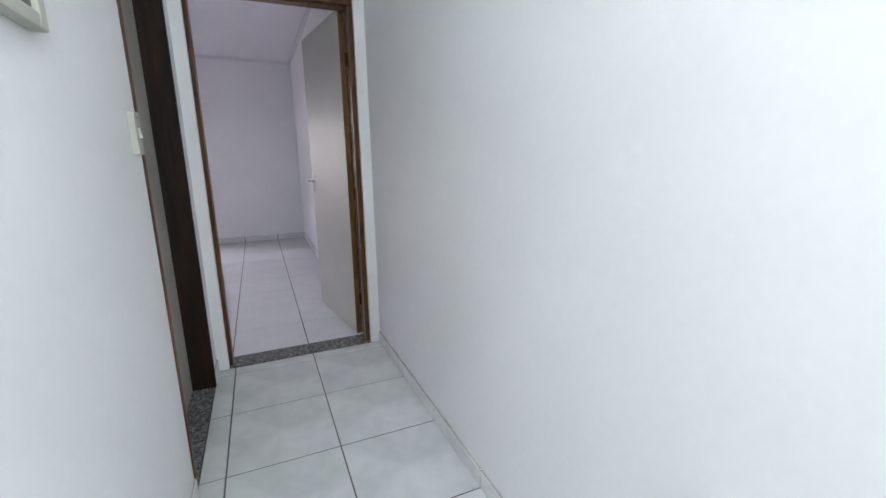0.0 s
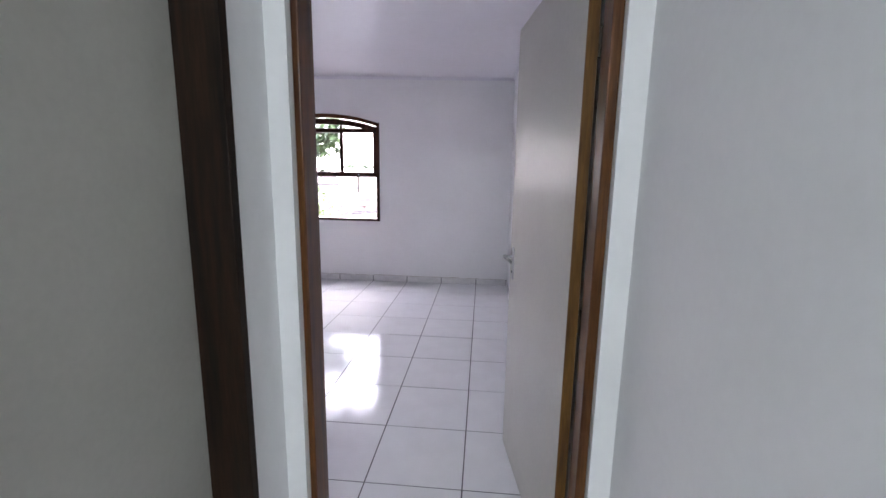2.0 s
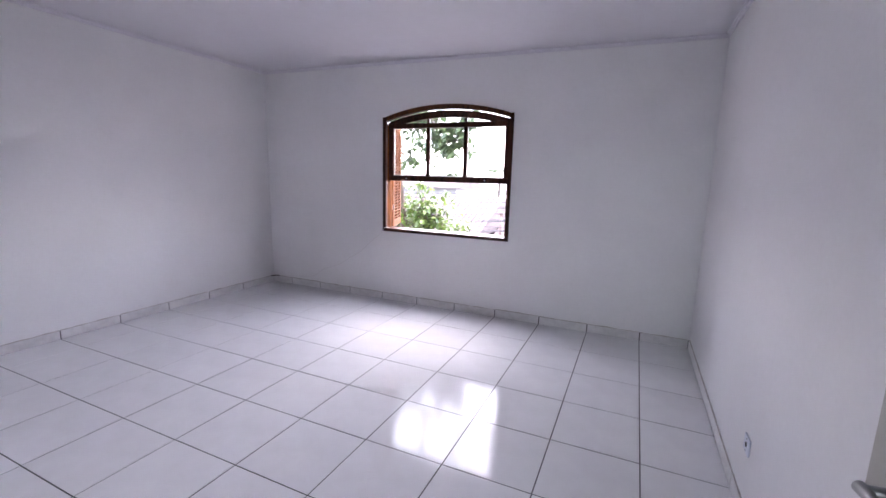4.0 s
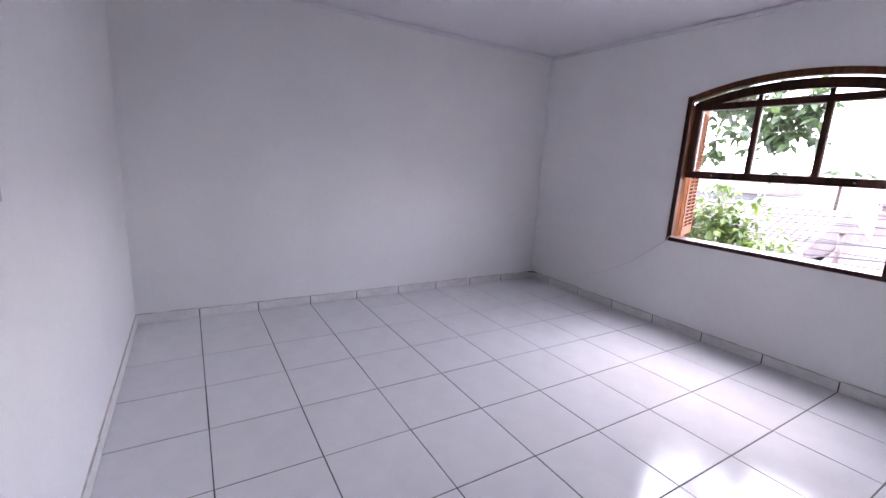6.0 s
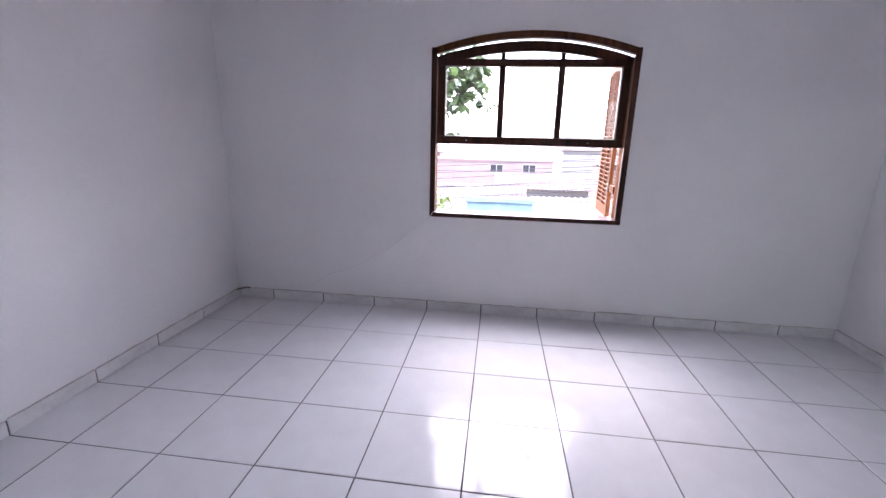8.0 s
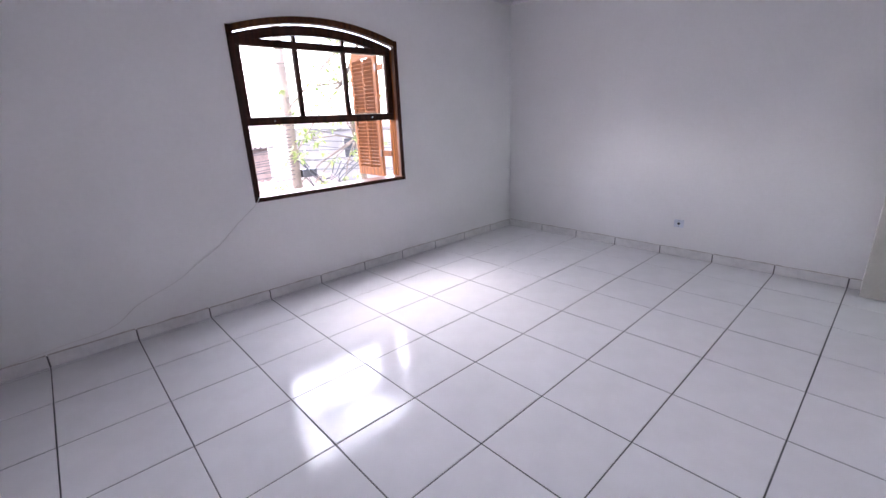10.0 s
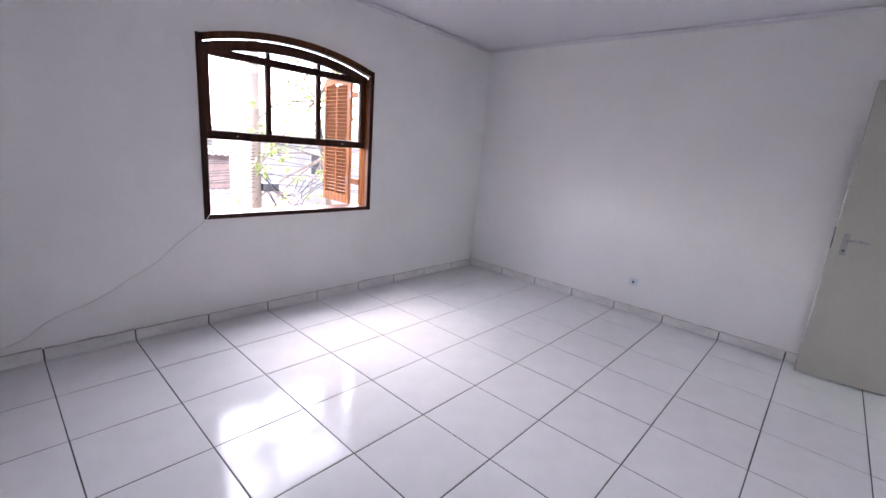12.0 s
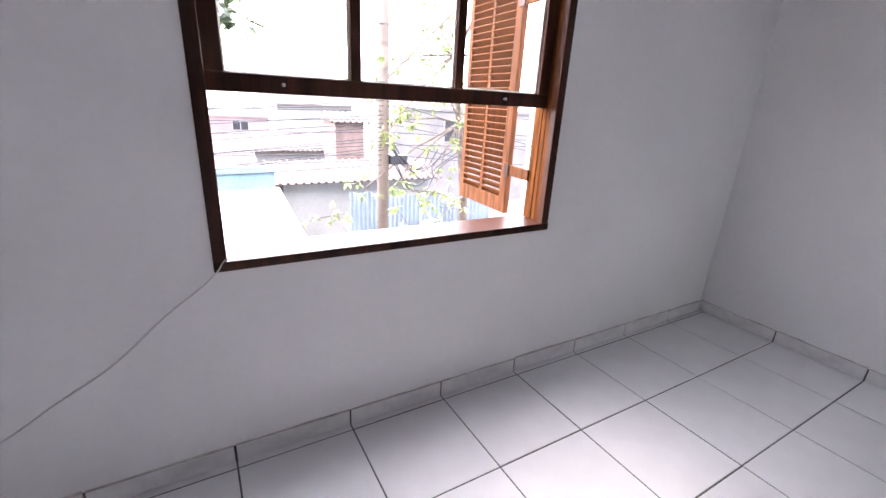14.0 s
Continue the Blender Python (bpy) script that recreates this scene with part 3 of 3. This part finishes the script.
fence = thing("sheet_fence", "pale blue corrugated sheet fence along the street", "fence", at=pose(5.4, 9.7, GZ, 0, 0, -20))
for k in range(4):
    f = part("sheet", corrugated("sheet", 0, 0.98, 0, 2.1 - 0.06 * (k % 2), 0.12, 0.018), BLUESHEET, fence)
    f.matrix_local = pose(k * 1.0, 0, 0.02, 90, 0, 0)
structure("street_wall", boxed(-12, 7.4, GZ, 4.9, 7.6, -1.9), PALE, "low pale yard wall", "wall")

pole = thing("utility_pole", "brown utility pole with tangled black cables", "pole", at=pose(5.22, 6.85, GZ))
part("shaft", rodded((0, 0, 0), (0, 0, 11.0), 0.125, 0.095, 14), POLEMAT, pole, smooth=True)
part("cable_box", boxed(0.10, -0.18, 3.3, 0.48, 0.0, 3.5, bevel=0.03), DARKPL, pole, "black cable splice box")
part("lamp_arm", rodded((0.05, -0.08, 4.96), (1.75, -0.25, 6.63), 0.035, 0.03, 10), POLEMAT, pole, "slanting brown steel arm")
rng = random.Random(4)
for k in range(6):
    c = [(0.05 + 0.12 * rng.random(), -0.14, 3.9 - 0.1 * k), (0.35 + 0.3 * k * rng.random(), -0.2, 3.45 - 0.15 * k), (0.75 + 0.1 * k, -0.2, 3.22), (1.0 + 0.2 * k, -0.16, 3.6)]
    tube("cable_loop", c, 0.012, CABLE, pole)
for k in range(18):
    z = (4.55, 4.35, 4.2, 4.05, 3.95, 3.85, 3.7, 3.6, 3.5, 5.9, 5.9, 3.4, 4.45, 4.28, 3.78, 3.66, 4.12, 3.3)[k] + GZ
    dz = rng.uniform(-1.5, 0.5) if k not in (9, 10) else 0.2
    a, b = (-16, 6.5 + rng.uniform(-2.5, 5.5), z + dz), (5.22, 6.75, z)
    mid = [(a[0] + (b[0] - a[0]) * s, a[1] + (b[1] - a[1]) * s, a[2] + (b[2] - a[2]) * s - 4 * (0.22 + 0.05 * (k % 4)) * s * (1 - s)) for s in (0, 0.25, 0.5, 0.75, 1)]
    w = tube("overhead_cable", mid, 0.008, CABLE, None, res=1)
    tagged(w, "black overhead cable slung across the street", "cable", "overhead cables")
    if k % 2:
        continue
    e = (17, 5.5 + rng.uniform(-0.5, 1.5), z + dz - 0.8 + 0.3 * k % 2)
    mid = [(b[0] + (e[0] - b[0]) * s, b[1] + (e[1] - b[1]) * s, b[2] + (e[2] - b[2]) * s - 1.2 * s * (1 - s)) for s in (0, 0.3, 0.6, 1)]
    w = tube("overhead_cable", mid, 0.008, CABLE, None, res=1)
    tagged(w, "black overhead cable slung across the street", "cable", "overhead cables")
red = thing("roof_vent_pipe", "short reddish vent pipe on the tiled roof", "pipe", at=pose(0.32, 9.9, -1.0))
part("pipe", rodded((0, 0, 0), (0, 0, 1.2), 0.06, 0.06, 12), BRICK, red, smooth=True)
part("cap", boxed(-0.1, -0.1, 1.2, 0.1, 0.1, 1.25, bevel=0.01), BRICK, red)


def leaf_blade(bm, c, axis, up, ln, wd):
    """One folded, pointed leaf."""
    axis = axis.normalized()
    s = axis.cross(up)
    if s.length < 1e-3:
        s = Vector((1, 0, 0))
    s.normalize()
    n = s.cross(axis)
    droop = -0.18 * ln
    p = [c, c + axis * ln * 0.35 + s * wd + n * 0.1 * wd, c + axis * ln * 0.75 + s * wd * 0.7 + Vector((0, 0, droop * 0.5)), c + axis * ln + Vector((0, 0, droop)),
         c + axis * ln * 0.75 - s * wd * 0.7 + Vector((0, 0, droop * 0.5)), c + axis * ln * 0.35 - s * wd + n * 0.1 * wd, c + axis * ln * 0.4 - n * 0.15 * wd]
    v = [bm.verts.new(q) for q in p]
    for f in ((0, 1, 6), (1, 2, 6), (2, 3, 6), (3, 4, 6), (4, 5, 6), (5, 0, 6)):
        bm.faces.new([v[i] for i in f])


def tree(label, base, trunk, blobs, count, size, mats, seed, limbs=True):
    """base: trunk foot; trunk: points up the stem; blobs: (centre, radii, share) of leaf clumps at the ends of limbs."""
    r = random.Random(seed)
    t = thing("tree", label, "tree", at=pose(*base))
    o = Vector(base)
    pts = [Vector(p) - o for p in trunk]
    bm = bmesh.new()
    prev, n = Vector((0, 0, 0)), len(pts)
    for k, p in enumerate(pts):
        rod(bm, prev, p, 0.13 * (1 - k / (n + 1)), 0.13 * (1 - (k + 1) / (n + 1)), 9)
        prev = p
    part("trunk", bm, BARK, t)
    for c, rad, share in blobs:
        c = Vector(c) - o
        start = min(pts, key=lambda q: (q - c).length)
        lb, lf = bmesh.new(), bmesh.new()
        mid = (start + c) / 2 + Vector((r.uniform(-0.1, 0.1), r.uniform(-0.1, 0.1), 0.08))
        rod(lb, start, mid, 0.035, 0.022, 7)
        rod(lb, mid, c, 0.022, 0.012, 7)
        for q in range(max(6, int(count * share / 9))):
            d = Vector((r.gauss(0, 0.5), r.gauss(0, 0.5), r.gauss(0, 0.5)))
            tip = c + Vector((d[0] * rad[0], d[1] * rad[1], d[2] * rad[2]))
            rod(lb, c.lerp(tip, 0.05), tip, 0.007, 0.003, 5)
            for w in range(9):
                a = Vector((r.gauss(0, 1), r.gauss(0, 1), r.gauss(-0.35, 0.6)))
                leaf_blade(lf, tip + a.normalized() * 0.03, a, Vector((r.uniform(-0.4, 0.4), r.uniform(-0.4, 0.4), 1)), size * r.uniform(0.65, 1.25), size * r.uniform(0.2, 0.3))
        lm = part("limb", lb, BARK, t)
        part("crown", lf, mats, t)
    return t


tree("broad leaved tree close outside the window", (0.2, 3.4, GZ), [(0.25, 3.4, -1.2), (0.35, 3.2, 0.2), (0.4, 2.9, 1.4), (0.5, 2.6, 2.4)],
     [((1.3, 2.15, 2.3), (0.55, 0.4, 0.42), 1.0), ((0.6, 2.4, 2.45), (0.6, 0.5, 0.5), 1.0), ((1.75, 1.95, 2.05), (0.38, 0.3, 0.36), 0.8), ((-0.3, 2.9, 2.3), (0.7, 0.6, 0.6), 0.7), ((2.04, 1.85, 2.0), (0.22, 0.15, 0.28), 0.3), ((0.75, 2.4, 1.8), (0.4, 0.35, 0.3), 0.5)],
     420, 0.145, LEAF_DARK, 3)
tree("bushy tree below the window with yellow green leaves", (0.5, 4.0, GZ), [(0.55, 3.9, -1.8), (0.6, 3.7, -0.6), (0.6, 3.5, 0.2)],
     [((0.8, 3.2, 0.7), (0.55, 0.45, 0.5), 1.1), ((1.3, 3.2, 0.3), (0.42, 0.4, 0.42), 1.0), ((0.1, 3.5, 0.5), (0.6, 0.5, 0.6), 0.9), ((0.6, 3.4, -0.5), (0.8, 0.5, 0.5), 0.8)],
     900, 0.12, LEAF_MID, 5)
tree("sparse street tree with dark slanting branches", (8.2, 8.2, GZ), [(8.0, 8.0, -1.0), (7.6, 7.8, 0.9), (7.2, 7.5, 2.4), (7.9, 7.3, 3.8)],
     [((6.6, 7.2, 2.9), (0.8, 0.6, 0.7), 0.7), ((7.4, 7.2, 3.9), (1.0, 0.8, 0.8), 0.8), ((7.1, 7.0, 0.3), (0.9, 0.5, 0.7), 0.4), ((6.0, 7.0, 1.7), (0.7, 0.5, 0.8), 0.35), ((8.4, 7.4, 2.3), (0.8, 0.6, 1.0), 0.7), ((6.9, 7.0, -1.0), (0.7, 0.4, 0.6), 0.4), ((5.6, 6.6, 0.0), (0.5, 0.4, 0.5), 0.3), ((5.0, 6.3, 1.9), (0.5, 0.3, 0.6), 0.25), ((5.1, 6.3, 0.8), (0.5, 0.3, 0.5), 0.3), ((6.3, 6.6, -0.5), (0.9, 0.4, 0.5), 0.5), ((6.2, 7.0, 2.3), (0.9, 0.5, 0.8), 0.6), ((5.8, 6.9, 1.0), (0.8, 0.4, 0.6), 0.4), ((6.9, 7.0, 1.3), (0.8, 0.5, 0.8), 0.5), ((4.7, 6.5, -0.3), (0.5, 0.3, 0.5), 0.25)],
     240, 0.13, LEAF_LIGHT, 8)
tree("low climbing shrub near the fence", (5.0, 5.2, GZ), [(5.0, 5.2, -2.2), (5.1, 5.1, -1.3)],
     [((5.2, 5.0, -1.0), (0.5, 0.4, 0.5), 0.6), ((4.6, 8.6, -1.4), (0.9, 0.4, 0.3), 0.6)], 120, 0.14, LEAF_LIGHT, 9)

palm = thing("palm", "small far palm above the roofs", "tree", at=pose(-4.15, 24.0, GZ))
part("trunk", rodded((0, 0, 0), (0.1, 0, 5.0), 0.10, 0.07, 10), BARK, palm)
rng = random.Random(2)
fb = bmesh.new()
for k in range(14):
    a = math.tau * k / 14 + rng.uniform(-0.2, 0.2)
    for s in range(9):
        u = 0.2 + s * 0.12
        c = Vector((0.1 + math.cos(a) * u, math.sin(a) * u, 5.0 + 0.75 * u - 0.62 * u * u))
        for sd in (-1, 1):
            leaf_blade(fb, c, Vector((math.cos(a + sd * 0.9), math.sin(a + sd * 0.9), -0.3)), Vector((0, 0, 1)), 0.5, 0.065)
part("crown", fb, LEAF_DARK, palm)

# ---- floors and skirtings, piece by piece ----
structure("floor_slab", boxed(X0 - 0.15, HY0 - 0.15, -0.3, X1 + 0.2, OUT - 0.002, -0.0095), CONCRETE, "concrete floor slab", "floor")
GAP = 0.006
tile_meshes = {}


def tile_mesh(w, h, mat):
    key = (round(w, 4), round(h, 4), mat.name)
    if key not in tile_meshes:
        c = 0.0014
        me = bpy.data.meshes.new("tile")
        a, b = w / 2, h / 2
        rings = [[(-x, -y, z), (x, -y, z), (x, y, z), (-x, y, z)] for x, y, z in ((a, b, -0.009), (a, b, -c), (a - c, b - c, 0.0))]
        vs = [p for r in rings for p in r]
        fs = [(8, 9, 10, 11)] + [(4 * k + i, 4 * k + (i + 1) % 4, 4 * k + 4 + (i + 1) % 4, 4 * k + 4 + i) for k in (0, 1) for i in range(4)]
        me.from_pydata(vs, [], fs)
        me.materials.append(mat)
        tile_meshes[key] = me
    return tile_meshes[key]


def tiled(parent, xs, ys, mat, seed):
    r = random.Random(seed)
    for x0, x1 in zip(xs, xs[1:]):
        for y0, y1 in zip(ys, ys[1:]):
            if x1 - x0 < 0.01 or y1 - y0 < 0.01:
                continue
            o = new("tile", tile_mesh(x1 - x0 - GAP, y1 - y0 - GAP, mat))
            o.parent = parent
            o.matrix_world = pose((x0 + x1) / 2 + r.uniform(-0.0006, 0.0006), (y0 + y1) / 2 + r.uniform(-0.0006, 0.0006), r.uniform(-0.0004, 0.0004), r.uniform(-0.07, 0.07), r.uniform(-0.07, 0.07), r.uniform(-0.05, 0.05))


room_floor = structure("floor", boxed(X0, Y0, -0.0094, X1, Y1, -0.0022), GROUT, "glossy white square floor tiles with grey joints", "floor")
hall_floor = structure("floor_hall", boxed(HX0, HY0, -0.0094, HX1, HY1, -0.0022), GROUT, "marbled pale grey hallway floor tiles", "floor")
structure("threshold_1", boxed(DX0 + 0.001, Y0 - 0.152, -0.008, DX1 - 0.001, Y0 - 0.001, 0.006, bevel=0.002), GRANITE, "speckled grey granite door threshold", "threshold")
structure("threshold_2", boxed(HX0 - 0.139, SY0 + 0.021, -0.008, HX0 - 0.001, SY1 - 0.031, 0.006, bevel=0.002), GRANITE, "speckled grey granite side door threshold", "threshold")
tiled(room_floor, [X0] + [P * k for k in range(1, 11)] + [X1], [Y0] + [-P * k for k in range(8, -1, -1)] + [Y1], TILE, 1)
tiled(hall_floor, [HX0, 4.165, 4.61, HX1], [HY0 + 0.01, -9.34, -8.89, -8.435, -7.98, -7.525, -7.07, -6.615, -6.16, -5.70, -5.245, -4.79, -4.36, HY1], HALL_TILE, 2)


def skirting(name, cuts, height, place):
    """Cut tiles along a wall; place(s) gives the pose of a piece whose middle is s along the wall, y out of the wall."""
    r = random.Random(name)
    a, b = cuts[0], cuts[-1]
    base = structure(name, boxed(-(b - a) / 2, 0, 0, (b - a) / 2, 0.004, height * 0.97), GROUT, "row of cut tile skirting with dark joints", "baseboard")
    base.matrix_world = place((a + b) / 2)
    for s0, s1 in zip(cuts, cuts[1:]):
        w = s1 - s0 - 0.009
        bm = bmesh.new()
        h = height + r.uniform(-0.003, 0.003)
        box(bm, -w / 2, 0, 0.002, w / 2, 0.009, h, bevel=0.0012)
        o = part("skirting_tile", bm, SKIRT, base)
        o.matrix_world = place((s0 + s1) / 2)
        bm = bmesh.new()
        n = 16
        rows = []
        for k in range(n + 1):
            x = -w / 2 + w * k / n
            t = h + 0.004 + 0.007 * noise.noise((x * 9 + s0 * 7, s0, 2.0))
            rows.append([bm.verts.new(q) for q in ((x, 0.0005, h - 0.003), (x, 0.0075, h - 0.001), (x, 0.0035, max(t, h + 0.001)), (x, 0.0005, max(t, h + 0.001) + 0.001))])
        for p, q in zip(rows, rows[1:]):
            for i in range(4):
                bm.faces.new((p[i], p[(i + 1) % 4], q[(i + 1) % 4], q[i]))
        m2 = part("mortar_fillet", bm, MORTAR, base)
        m2.matrix_world = place((s0 + s1) / 2)


HS = 0.078
skirting("baseboard_north", [X0 + 0.01] + [P * k for k in range(1, 11)] + [X1 - 0.01], HS, lambda s: pose(s, Y1, 0, 0, 0, 180))
skirting("baseboard_south", [X0 + 0.01] + [P * k for k in range(1, 9)] + [DX0 - 0.002], HS, lambda s: pose(s, Y0, 0))
skirting("baseboard_west", [Y0] + [-P * k for k in range(8, 0, -1)] + [Y1], HS, lambda s: pose(X0, s, 0, 0, 0, -90))
skirting("baseboard_east", [Y0] + [-P * k for k in range(8, 0, -1)] + [Y1], HS, lambda s: pose(X1, s, 0, 0, 0, 90))
skirting("baseboard_hall_east", [HY0, -9.34, -8.89, -8.435, -7.98, -7.525, -7.07, -6.615, -6.16, -5.70, -5.245, -4.79, HY1], 0.07, lambda s: pose(HX1, s, 0, 0, 0, 90))
skirting("baseboard_hall_west", [HY0, -9.1, -8.65, -8.2, -7.7, -7.2, -6.75, -6.3, -5.85, SY0 - 0.002], 0.07, lambda s: pose(HX0, s, 0, 0, 0, -90))
skirting("baseboard_hall_corner", [SY1 + 0.002, HY1], 0.07, lambda s: pose(HX0, s, 0, 0, 0, -90))
